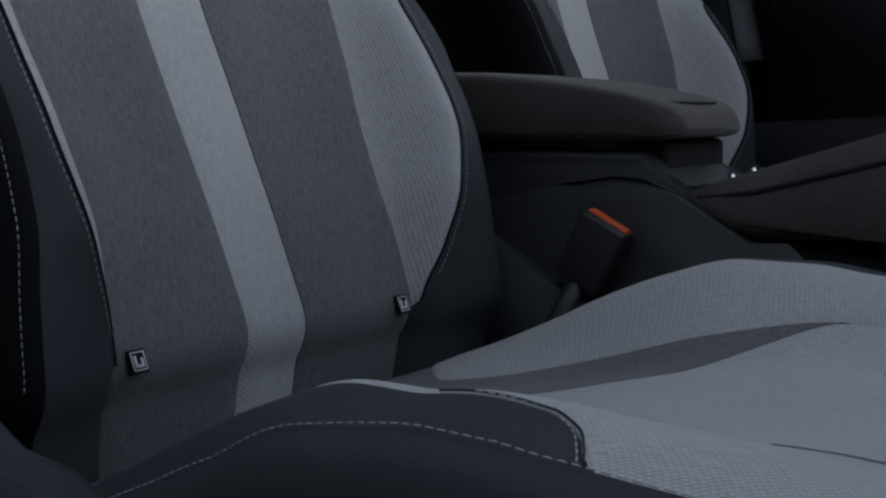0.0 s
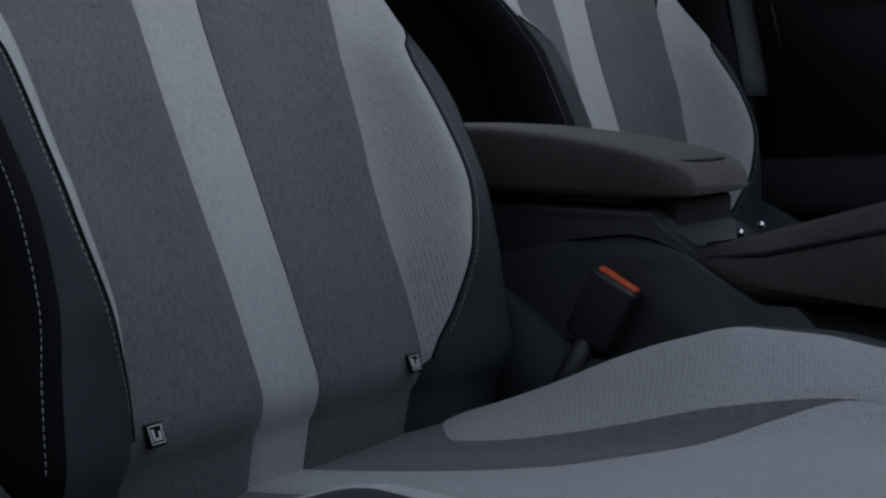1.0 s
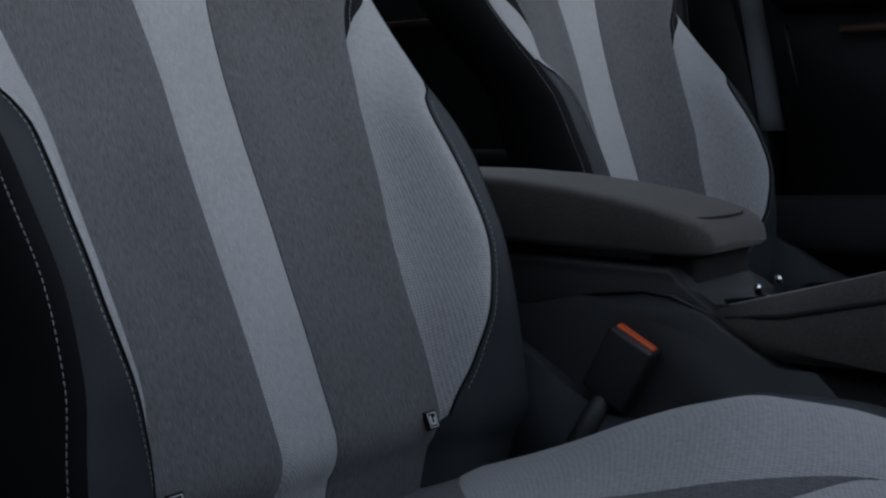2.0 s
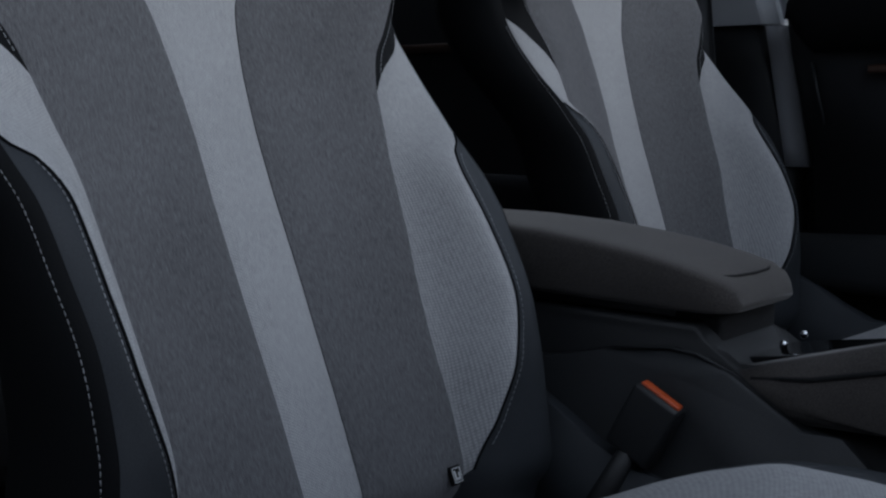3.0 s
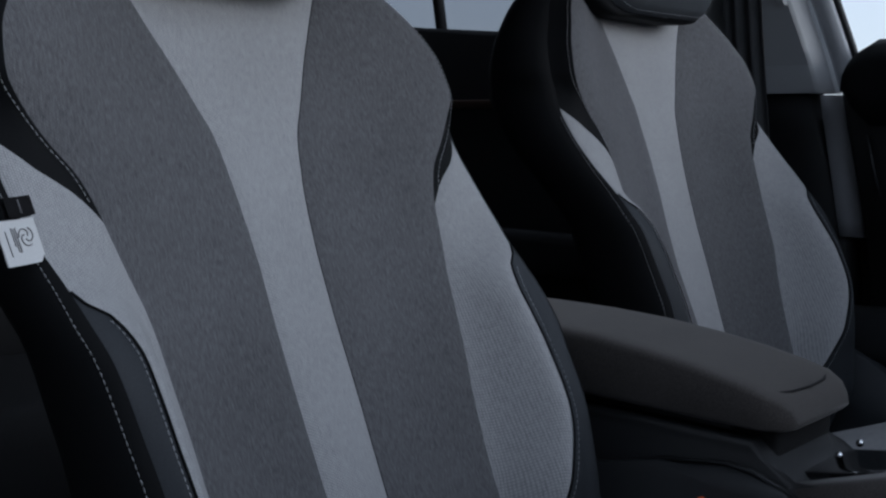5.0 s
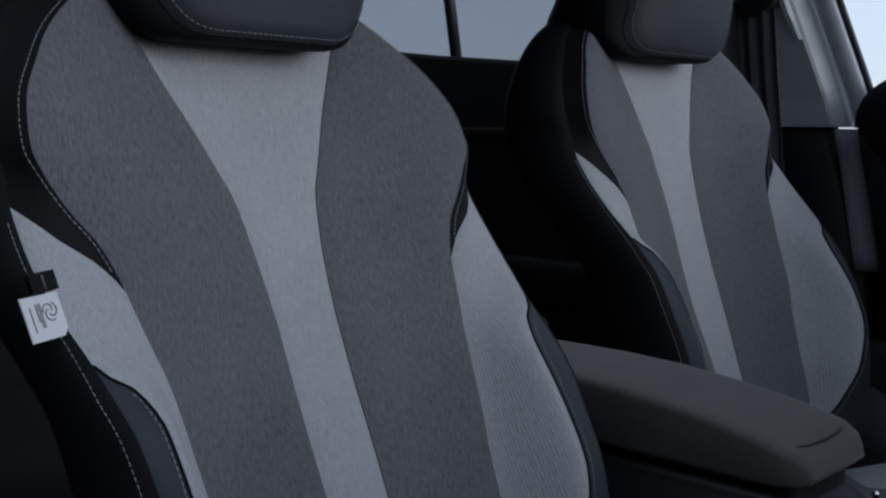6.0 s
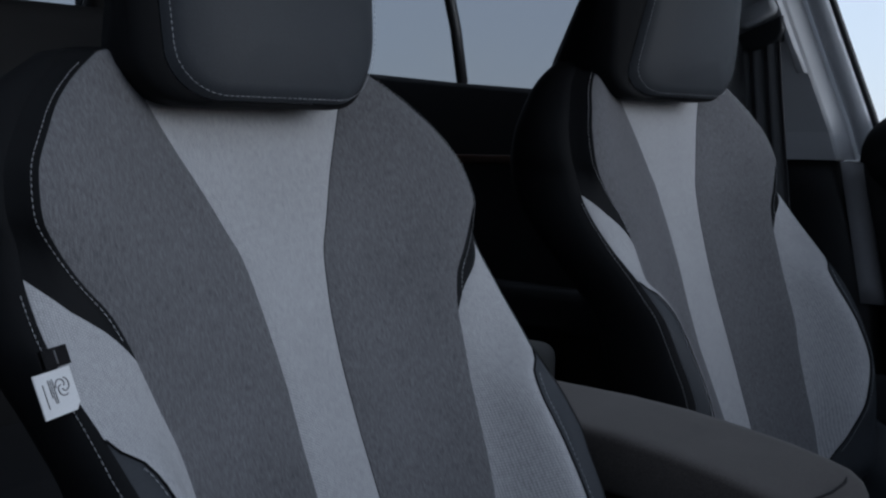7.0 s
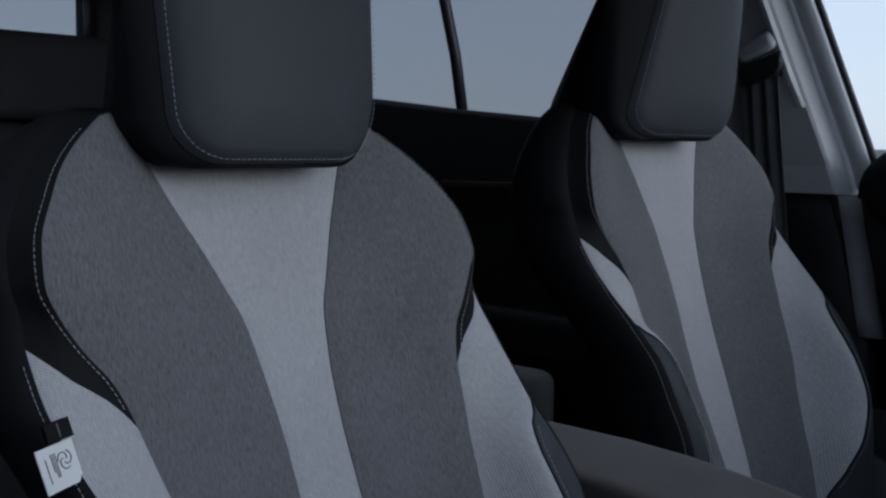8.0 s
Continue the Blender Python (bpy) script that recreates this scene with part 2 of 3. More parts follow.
PROUD_D = [0.03, 0.035, 0.04, 0.054, 0.07, 0.078, 0.073, 0.068, 0.058, 0.0505, 0.0275, 0.0135, 0.0055, 0.0035, 0.0055, 0.0065, 0.0045, 0.0005, -0.0045, -0.0085]
STRIPE = ([0.50, 0.60, 0.70, 0.80, 0.87, 0.92, 0.95, 0.98, 1.00, 1.04, 1.07, 1.10, 1.15], [0.0285, 0.0285, 0.0295, 0.031, 0.031, 0.034, 0.038, 0.044, 0.053, 0.071, 0.086, 0.100, 0.122])
SLIVER = ([0.50, 0.919, 0.93, 0.94, 0.955, 0.975, 1.15], [0.0, 0.0, 0.005, 0.011, 0.025, 0.030, 0.030])
SEAT_AT = Vector((0.0, 0.5, 0.33))


RECLINE = [0.434]


def back_plane(z):
    """The middle of the backrest's face, reclined."""
    low = max(0.0, 0.615 - z)
    return 1.014 + (z - 1.10) * RECLINE[0] + min((low / 0.045) ** 2 * 0.030, 0.62 * low)


class Back:
    """One row across half of the backrest, at the height z."""

    def __init__(self, z):
        self.z = z
        g = lambda v: float(pchip(Z_ROWS, v, z))  # noqa: E731
        self.a = float(pchip(*STRIPE, z))
        self.b, self.c, self.d = g(PANEL_B), g(EDGE_C), g(EDGE_D)
        hollow = float(np.interp(z, *HOLLOW))
        self.nodes = [(0.0, hollow), (0.075, hollow + 0.001), (self.b, g(PROUD_B)), (self.c, g(PROUD_C)), (self.d, g(PROUD_D))]
        s = self.b + float(np.interp(z, *SLIVER))
        self.s = min(max(s, self.b), self.d) if z < 0.975 else self.d
        self.c = max(self.c, self.s)
        if z > 0.882 or self.d - self.c < 0.002:
            self.c = self.d
        if self.c - self.s < 0.003 and z < 0.7:
            self.c = self.s

    def proud(self, x):
        xs, ys = zip(*self.nodes)
        return float(pchip(xs, ys, abs(x)))

    def point(self, x, puff=0.0):
        z = min(self.z, 1.14)
        over = max(0.0, self.z - 1.14)
        narrow = 1 - 18 * over
        return Vector((x * narrow, back_plane(z) - self.proud(x) - puff + over * 1.6, z + 0.008 * math.sin(min(1.0, over / 0.020) * math.pi / 2)))

    def run(self, x0, x1, n, puff):
        w = min(1.0, (x1 - x0) / 0.05)
        out = []
        for k in range(n + 1):
            u = k / n
            out.append(self.point(x0 + (x1 - x0) * u, puff * w * (1 - (2 * u - 1) ** 6) - 0.0015 * (1 - w * 0.3)))
        return out


BACK = [Back(z) for z in [*np.linspace(0.50, 1.14, 88), 1.144, 1.149, 1.155, 1.16]]


def flip(rows, sign):
    return [[settle(sign * p[0], p[1], p[2]) for p in r] for r in rows]


def settle(x, y, z):
    """The cover's slight sideways pull on each backrest."""
    if RECLINE[0] > 0.43:
        return Vector((x + 0.003 * min(1.0, max(0.0, (z - 0.93) / 0.09)), y, z))
    firm = min(1.0, max(0.0, (1.08 - z) / 0.28))
    return Vector((x, y - 0.22 * firm * max(0.0, x - 0.05), z))


def depth(r):
    """How thick the backrest is at a row; thin where it rolls over at the top."""
    round_off = math.sqrt(min(1.0, max(0.02, (1.163 - r.z) / 0.17)))
    return (0.098 + 0.03 * max(0.0, (0.85 - r.z) / 0.3)) * round_off


def full(r, sign):
    """How much fuller the bolster beside the console is."""
    return (0.020 if RECLINE[0] > 0.43 else 0.007) * min(1.0, max(0.0, (0.885 - r.z) / 0.07)) if sign > 0 else 0.0


def tuck(r, sign):
    """How far the pale bolster cloth reaches in beside the door."""
    return 0.006 * min(1.0, max(0.0, (0.91 - r.z) / 0.05)) if sign < 0 and RECLINE[0] > 0.43 and r.z > 0.62 else 0.0


def spread(r, sign):
    """How much wider the light stripe runs on one side of the upright seat."""
    return 0.013 * min(1.0, max(0.0, (1.06 - r.z) / 0.1)) * min(1.0, max(0.0, (r.z - 0.68) / 0.1)) if sign < 0 and RECLINE[0] < 0.43 else 0.0


def backrest(seat):
    bm = bmesh.new()
    rows = []
    for r in BACK:
        n = 12
        x0 = -r.a - spread(r, -1)
        rows.append([r.point(x0 + (r.a - x0) * k / n, 0.003 * (1 - (2 * k / n - 1) ** 6) - 0.001) for k in range(n + 1)])
    sheet(bm, flip(rows, 1))
    part("centre_panel", bm, LIGHT_CLOTH, seat, "light grey woven cloth stripe")
    for sign in (-1, 1):
        for name, mat, x0, x1, n, puff, label in (
            ("inner_panel", GREY_CLOTH, "a", "b", 16, 0.004, "charcoal melange cloth panel"),
            ("shoulder_trim", BLACK_LEATHER, "b", "s", 4, 0.001, "black leather strip under the shoulder"),
            ("bolster_panel", LIGHT_CLOTH, "s", "c", 12, 0.003, "light grey woven cloth bolster"),
            ("bolster_inlay", SLATE_LEATHER, "c", "d", 8, 0.002, "slate grey leather inlay"),
        ):
            bm = bmesh.new()
            edge = lambda r, k: {"a": r.a, "b": r.b - tuck(r, sign), "s": r.s - tuck(r, sign), "c": r.c, "d": r.d + full(r, sign)}[k] + (spread(r, sign) if k == "a" else 0.0)  # noqa: E731
            wide = [r for r in BACK if edge(r, x1) - edge(r, x0) > 1e-5]
            lo, hi = BACK.index(wide[0]), BACK.index(wide[-1])
            sheet(bm, flip([r.run(edge(r, x0), edge(r, x1), n, puff) for r in BACK[max(0, lo - 1):hi + 2]], sign))
            part(name, bm, mat, seat, label)
        # the side runs from the outer seam round to the back
        bm = bmesh.new()
        rows = []
        for r in BACK:
            e = r.point(r.d + full(r, sign), -0.0015)
            t = depth(r)
            prof = [(0.0, 0.0), (0.006, 0.03 * t), (0.012, 0.12 * t), (0.018, 0.28 * t), (0.021, 0.48 * t), (0.020, 0.66 * t), (0.015, 0.84 * t), (0.004, t), (-0.03, 1.1 * t)]
            q = depth(r) / 0.07
            rows.append([e + Vector((dx * min(1.0, q), dy, 0)) for dx, dy in prof])
        sheet(bm, flip(rows, sign))
        part("side_cover", bm, BLACK_LEATHER, seat, "smooth black leather side")
        # seams with pale thread
        bm = bmesh.new()
        if sign < 0:
            line = []
            for r in [r for r in BACK if 0.60 < r.z < 0.972]:
                low = min(1.0, max(0.0, (0.93 - r.z) / 0.07))
                line.append(r.point(r.d, -0.0015) + Vector((0.0045 + 0.0045 * low, (0.015 + 0.045 * low) * depth(r) - 0.001, 0)))
            stitches(bm, flip([line], sign)[0])
        stitches(bm, flip([[r.point(r.c + 0.0042, 0.0026) for r in BACK if 0.62 < r.z < 0.872]], sign)[0])
        stitches(bm, flip([[r.point(r.b + 0.0045, 0.0015) for r in BACK if 0.928 < r.z < 1.135]], sign)[0])
        part("stitching", bm, THREAD, seat, "pale thread stitches", kind="stuff")
        # corded seams
        bm = bmesh.new()
        tube(bm, flip([[r.point(r.c, 0.0005) for r in BACK if 0.60 < r.z < 0.885]], sign)[0], 0.0008, 6)
        if sign > 0:
            tube(bm, flip([[r.point(r.a, -0.0010) for r in BACK if r.z < 1.14]], sign)[0], 0.0006, 6)
        part("seam_cord", bm, BLACK_LEATHER, seat)
    bm = bmesh.new()
    rows = []
    for r in BACK:
        e = r.point(r.d, -0.0015)
        t = 1.1 * depth(r)
        w = r.d - 0.03
        rows.append([(w * u, e.y + t + 0.10 * depth(r) * (1 - u * u), e.z) for u in np.linspace(-1, 1, 9)])
    sheet(bm, rows)
    part("back_shell", bm, PLASTIC, seat, "black plastic seat back")


def headrest(seat, widen):
    """Two posts and a padded head with a stitched front."""
    def ring(y, w, lo, hi, r, n=10):
        pts = []
        front = y < 0.9606
        far = widen > 1.05
        soft, tip, drop = (1.8, -0.05, 0.006) if far else (1.4, 0.10, 0.0)
        wide = 1 + (widen - 1) * (0.35 if front else 1.0)
        for cx, cz, a0, r in ((w - r, hi - r, 0, r), (-w + r, hi - r, 90, r), (-w + r * 0.8, lo + r * 0.8, 180, r * 0.8), (w - r * soft, lo + r * soft, 270, r * soft)):
            for k in range(n + 1):
                a = radians(a0 + 90 * k / n)
                z = cz + r * math.sin(a)
                x = cx + r * math.cos(a)
                if far and front:
                    x *= 1 + 2.0 * (1.2 - z) if x < 0 else 0.93
                bow = 2.0 * x * x * min(1.0, max(0.0, (1.04 - y) / 0.08))
                x *= 1 + (0.2 if far else 0.45) * (z - 1.16)
                x += 0.006 * (0.11 - x) / 0.22 if front else 0.0
                back = (0.5 if far else 0.1) * max(0.0, y - 0.985)
                pts.append(Vector(((x - 0.11) * wide + 0.11, y + back - 0.012 + bow + (tip - 5.5 * max(0.0, y - 0.985)) * (z - 1.10), z - drop)))
        return pts
    bm = bmesh.new()
    rings = [ring(*v) for v in ((0.9605, 0.1125, 1.104, 1.328, 0.048), (0.966, 0.118, 1.101, 1.334, 0.046), (0.980, 0.124, 1.100, 1.339, 0.050), (1.02, 0.127, 1.101, 1.341, 0.055), (1.06, 0.122, 1.108, 1.336, 0.058), (1.082, 0.104, 1.116, 1.322, 0.05), (1.09, 0.07, 1.145, 1.29, 0.04))]
    sheet(bm, rings, closed=True)
    bm.faces.new([bm.verts.new(p) for p in rings[-1]])
    head = part("headrest", bm, BLACK_LEATHER, seat, "padded black leather headrest")
    bm = bmesh.new()
    outer = [(0.9600, 0.1120, 1.1045, 1.3275, 0.048), (0.9535, 0.108, 1.1085, 1.3235, 0.046), (0.950, 0.098, 1.1185, 1.3135, 0.036), (0.9485, 0.06, 1.15, 1.28, 0.025)]
    rings = [ring(*v) for v in outer]
    sheet(bm, rings, closed=True)
    bm.faces.new([bm.verts.new(p) for p in rings[-1]])
    part("front_cover", bm, SLATE_LEATHER, head, "slate grey leather front")
    bm = bmesh.new()
    loop = ring(0.9515, 0.1090, 1.108, 1.324, 0.047)
    stitches(bm, loop + loop[:1])
    part("stitching", bm, THREAD, head, "pale thread stitches", kind="stuff")
    for x in (-0.068, 0.068):
        bm = bmesh.new()
        tube(bm, [(x, 1.035, 1.08), (x, 1.04, 1.13)], 0.006, 12)
        part("post", bm, CHROME, head, "chrome post")
        bm = bmesh.new()
        box(bm, x - 0.016, x + 0.016, 1.018, 1.052, 1.112, 1.125, 0.004)
        part("post_guide", bm, PLASTIC, seat, "black plastic post guide")


Y_C = ([0.13, 0.16, 0.20, 0.25, 0.30, 0.40, 0.50, 0.60, 0.70, 0.80, 0.90], [0.50, 0.545, 0.575, 0.592, 0.600, 0.602, 0.592, 0.573, 0.553, 0.535, 0.52])
Y_B = ([0.13, 0.16, 0.20, 0.25, 0.30, 0.37, 0.435, 0.48, 0.53, 0.588, 0.637, 0.689, 0.746, 0.82, 0.90], [0.50, 0.55, 0.588, 0.611, 0.624, 0.634, 0.644, 0.650, 0.650, 0.635, 0.615, 0.589, 0.563, 0.534, 0.51])
CUSHION_A = ([0.13, 0.43, 0.48, 0.52, 0.557, 0.60, 0.66, 0.90], [0.146, 0.146, 0.122, 0.094, 0.066, 0.041, 0.032, 0.030])
CUSHION_W = ([0.13, 0.43, 0.48, 0.545, 0.63, 0.68, 0.735, 0.77, 0.81, 0.90], [0.1461, 0.1461, 0.138, 0.126, 0.115, 0.112, 0.116, 0.145, 0.19, 0.203])
CUSHION_K = ([0.13, 0.398, 0.405, 0.415, 0.43, 0.46, 0.90], [0.243, 0.243, 0.233, 0.219, 0.210, 0.204, 0.203])


def cushion(seat):
    ys = np.linspace(0.13, 0.90, 100)

    def top(x, y, puff=0.0):
        u = min(max((abs(x) - 0.085) / 0.125, 0), 1)
        c, b = float(pchip(*Y_C, y)), float(pchip(*Y_B, y))
        fall = float(np.interp(y, [0.40, 0.50, 0.543, 0.58, 0.62, 0.66, 0.75], [0.004, 0.005, 0.012, 0.018, 0.019, 0.017, 0.016]))
        drop = fall * (max(0.0, abs(x) - 0.195) / 0.048) ** 2
        if x < -0.03:
            worn = min(1.0, (-x - 0.03) / 0.09)
            drop += worn * (0.010 * min(1.0, max(0.0, (y - 0.43) / 0.07)) + 0.004 * min(1.0, max(0.0, (y - 0.56) / 0.08)) - 0.006 * min(1.0, max(0.0, (0.42 - y) / 0.06)))
        return Vector((x, y, c + (b - c) * u * u * (3 - 2 * u) - drop + puff))

    def run(x0, x1, y, n, puff):
        w = min(1.0, (x1 - x0) / 0.05)
        return [top(x0 + (x1 - x0) * k / n, y, puff * w * (1 - (2 * k / n - 1) ** 6) - 0.001) for k in range(n + 1)]

    def half(x0, x1, y, n, puff, sign):
        w = min(1.0, (x1 - x0) / 0.05)
        return [top(sign * (x0 + (x1 - x0) * k / n), y, puff * w * (1 - (2 * k / n - 1) ** 6) - 0.001) for k in range(n + 1)]

    g = lambda t, y: float(pchip(*t, y))  # noqa: E731
    bm = bmesh.new()
    sheet(bm, [run(-g(CUSHION_A, y), g(CUSHION_A, y), y, 16, 0.003) for y in ys])
    part("cushion_centre", bm, LIGHT_CLOTH, seat, "light grey woven cloth seat centre")
    for sign in (-1, 1):
        for name, mat, t0, t1, n, puff, label in (
            ("cushion_inlay", GREY_CLOTH, CUSHION_A, CUSHION_W, 8, 0.001, "charcoal cloth wedge on the seat"),
            ("cushion_bolster", LIGHT_CLOTH, CUSHION_W, CUSHION_K, 12, 0.002, "light grey woven cloth bolster"),
            ("cushion_trim", SLATE_LEATHER, CUSHION_K, None, 6, 0.001, "slate grey leather bolster trim"),
        ):
            bm = bmesh.new()
            sheet(bm, [half(g(t0, y), g(t1, y) if t1 else 0.243, y, n, puff, sign) for y in ys])
            part(name, bm, mat, seat, label)
        bm = bmesh.new()
        rows = []
        for y in ys:
            e = top(sign * 0.243, y, -0.001)
            rows.append([e + Vector((sign * dx, 0, dz)) for dx, dz in ((0, 0), (0.006, -0.004), (0.013, -0.012), (0.019, -0.03), (0.021, -0.06), (0.016, -0.10), (0.0, -0.14))])
        sheet(bm, rows)
        part("cushion_side", bm, SLATE_LEATHER, seat, "smooth slate grey leather cushion side")
        bm = bmesh.new()
        tube(bm, [top(sign * (0.088 + 0.003 * math.sin(y * 60)), y, 0.0016) for y in np.linspace(0.18, 0.396, 40)], 0.0011, 6)
        part("cushion_seam", bm, GREY_CLOTH, seat, "thin dark seam on the seat")
        bm = bmesh.new()
        if sign < 0:
            stitches(bm, [top(-0.2455, y, 0.0012) for y in np.linspace(0.26, 0.80, 80)], 0.0038, 0.0018, 0.0004)
            stitches(bm, [top(-g(CUSHION_K, y) - 0.004, y, 0.0016) for y in np.linspace(0.401, 0.475, 40)], 0.0038, 0.0018, 0.0004)
            part("stitching", bm, THREAD, seat, "pale thread stitches", kind="stuff")
            bm = bmesh.new()
            tube(bm, [top(-g(CUSHION_K, y) + 0.001, y, 0.0003) for y in np.linspace(0.3985, 0.49, 50)], 0.0006, 6)
            part("seam_cord", bm, SLATE_LEATHER, seat)
        else:
            bm.free()
        bm = bmesh.new()
        prism(bm, [(0.16, 0.44), (0.30, 0.50), (0.62, 0.485), (0.80, 0.455), (0.92, 0.50), (0.93, 0.40), (0.80, 0.36), (0.25, 0.36)], sign * 0.245, sign * 0.268, 0.008)
        part("side_valance", bm, PLASTIC, seat, "black plastic seat valance")
        bm = bmesh.new()
        box(bm, sign * 0.20 - 0.02, sign * 0.20 + 0.02, 0.18, 0.92, 0.32, 0.37, 0.004)
        part("seat_rail", bm, PLASTIC, seat, "dark metal seat rail")
        bm = bmesh.new()
        prism(bm, [(0.83, 0.66), (0.78, 0.635), (0.74, 0.612), (0.70, 0.594), (0.66, 0.582), (0.61, 0.578), (0.58, 0.55), (0.60, 0.48), (0.83, 0.46), (0.87, 0.58)], sign * 0.262, sign * 0.288, 0.009)
        part("hinge_cover", bm, SLATE_LEATHER, seat, "dark plastic hinge cover")
    bm = bmesh.new()
    box(bm, -0.235, 0.235, 0.16, 0.92, 0.37, 0.50, 0.02)
    part("seat_pan", bm, PLASTIC, seat, "black seat base")


def car_seat(at, recline, widen, label):
    """A front seat, built at the near place and set down at its own."""
    RECLINE[0] = recline
    seat = thing("car_seat", SEAT_AT, label, "car seat", "front seats")
    backrest(seat)
    headrest(seat, widen)
    cushion(seat)
    seat.location = at
    RECLINE[0] = 0.434
    return seat


car_seat(SEAT_AT, 0.434, 1.0, "car seat in light grey and charcoal cloth with black leather sides")
car_seat(SEAT_AT + Vector((0.708, 0.029, 0.035)), 0.315, 1.16, "upright car seat in light grey and charcoal cloth behind the armrest")

# ---- console between the seats ----
console = thing("centre_console", (0.37, 0.8, 0.32), "dark plastic centre console with cloth armrest and side pads", "console")
bm = bmesh.new()
rows = []
for y in [0.628, 0.632, 0.640, 0.655, 0.68, 0.72, 0.77, 0.83, 0.90, 1.0, 1.1, 1.12]:
    hi = float(np.interp(y, [0.628, 0.632, 0.64, 0.655, 0.68, 0.72, 0.77, 0.83, 0.9, 1.12], [0.742, 0.752, 0.760, 0.767, 0.774, 0.782, 0.789, 0.795, 0.798, 0.798]))
    lo = float(np.interp(y, [0.628, 0.632, 0.64, 0.66, 1.12], [0.738, 0.734, 0.732, 0.731, 0.733]))
    w = 0.078 - 0.022 * max(0, (0.66 - y) / 0.032) ** 2
    cx, n, row = 0.373, 28, []
    for k in range(n):
        a = 2 * math.pi * k / n
        c, s = math.cos(a), math.sin(a)
        e = 0.24
        row.append((cx + w * math.copysign(abs(c) ** e, c), y, (hi + lo) / 2 + (hi - lo) / 2 * math.copysign(abs(s) ** e, s)))
    rows.append(row)
sheet(bm, rows, closed=True)
bm.faces.new([bm.verts.new(p) for p in rows[0]])
bm.faces.new([bm.verts.new(p) for p in rows[-1]])
armrest = part("armrest", bm, ARM_CLOTH, console, "brown-grey cloth armrest lid")
bm = bmesh.new()
box(bm, 0.318, 0.430, 0.69, 1.12, 0.722, 0.733, 0.003)
part("lid_base", bm, PLASTIC, armrest, "black plastic lid base")
bm = bmesh.new()
tube(bm, [(0.3035, y, z) for y, z in ((1.05, 0.7925), (0.9, 0.7925), (0.83, 0.789), (0.77, 0.783), (0.72, 0.776), (0.69, 0.770), (0.67, 0.765))] + [(0.318, 0.652, 0.7635), (0.34, 0.645, 0.7630), (0.373, 0.642, 0.763), (0.41, 0.645, 0.763), (0.43, 0.652, 0.7635)], 0.0013, 6)
part("lid_seam", bm, CARPET, armrest, "dark sewn seam round the lid")
bm = bmesh.new()
box(bm, 0.322, 0.442, 0.648, 0.72, 0.67, 0.731, 0.006)
part("lid_latch_block", bm, CARPET, console, "black block under the lid's front")

bm = bmesh.new()
prism(bm, [(1.15, 0.32), (1.15, 0.722), (0.665, 0.722), (0.652, 0.712), (0.640, 0.695), (0.625, 0.685), (0.45, 0.70), (0.1, 0.74), (0.1, 0.32)], 0.307, 0.439, 0.008)
part("body", bm, PLASTIC, console)
bm = bmesh.new()
prism(bm, [(1.0, 0.40), (1.0, 0.66), (0.80, 0.677), (0.743, 0.692), (0.681, 0.701), (0.655, 0.699), (0.625, 0.688), (0.558, 0.650), (0.535, 0.634), (0.45, 0.60), (0.45, 0.40)], 0.279, 0.309, 0.021)
part("side_panel", bm, SOFT_PLASTIC, console, "dark plastic console side panel")
bm = bmesh.new()
prism(bm, [(0.645, 0.683), (0.56, 0.708), (0.45, 0.742), (0.2, 0.79), (0.2, 0.68), (0.45, 0.656), (0.58, 0.650)], 0.296, 0.345, 0.021, 5)
for vert in bm.verts:
    if vert.co.x < 0.32:
        under = float(np.interp(vert.co.y, [0.2, 0.45, 0.58, 0.645], [0.68, 0.656, 0.650, 0.665]))
        vert.co.x += 0.35 * max(0.0, vert.co.z - under) - 0.008
side_pad = part("side_pad", bm, ARM_CLOTH, console, "brown-grey cloth console pad")
bm = bmesh.new()
tube(bm, [(0.3015, 0.61, 0.683), (0.3015, 0.56, 0.690), (0.3095, 0.45, 0.718), (0.317, 0.2, 0.765)], 0.0025, 6)
part("pad_seam", bm, CARPET, side_pad, "dark sewn seam on the pad")
bm = bmesh.new()
prism(bm, [(0.64, 0.690), (0.45, 0.722), (0.2, 0.77), (0.2, 0.66), (0.64, 0.66)], 0.346, 0.45, 0.006)
part("top_panel", bm, PIANO, console, "gloss black console top")
for x, y, z in ((0.447, 0.622, 0.699), (0.405, 0.625, 0.695)):
    bm = bmesh.new()
    bmesh.ops.create_uvsphere(bm, u_segments=12, v_segments=8, radius=0.004, matrix=Matrix.Translation((x, y, z)))
    part("stud", bm, CHROME, console, "small chrome stud")

buckle = thing("seat_belt_buckle", (0.262, 0.69, 0.60), "black seat belt buckle with an orange button", "seat belt")
turn = Matrix.Translation((0.266, 0.682, 0.648)) @ Matrix.Rotation(radians(27), 4, "X")
bm = bmesh.new()
box(bm, -0.011, 0.011, -0.023, 0.023, -0.045, 0.018, 0.004)
bm.transform(turn)
part("buckle_body", bm, PLASTIC, buckle)
bm = bmesh.new()
box(bm, -0.005, 0.005, -0.020, 0.020, 0.012, 0.0205, 0.002)
bm.transform(turn)
part("release_button", bm, ORANGE, buckle, "orange release button")
bm = bmesh.new()
tube(bm, [turn @ Vector((0, 0, -0.04)), (0.262, 0.735, 0.55), (0.255, 0.76, 0.45)], 0.011, 10)
part("stalk", bm, PLASTIC, buckle, "black buckle stalk")

# ---- the far side of the car ----
def lean(z):
    """Where the front edge of the centre pillar stands at the height z."""
    return 0.930 + (z - 1.052) * 0.325


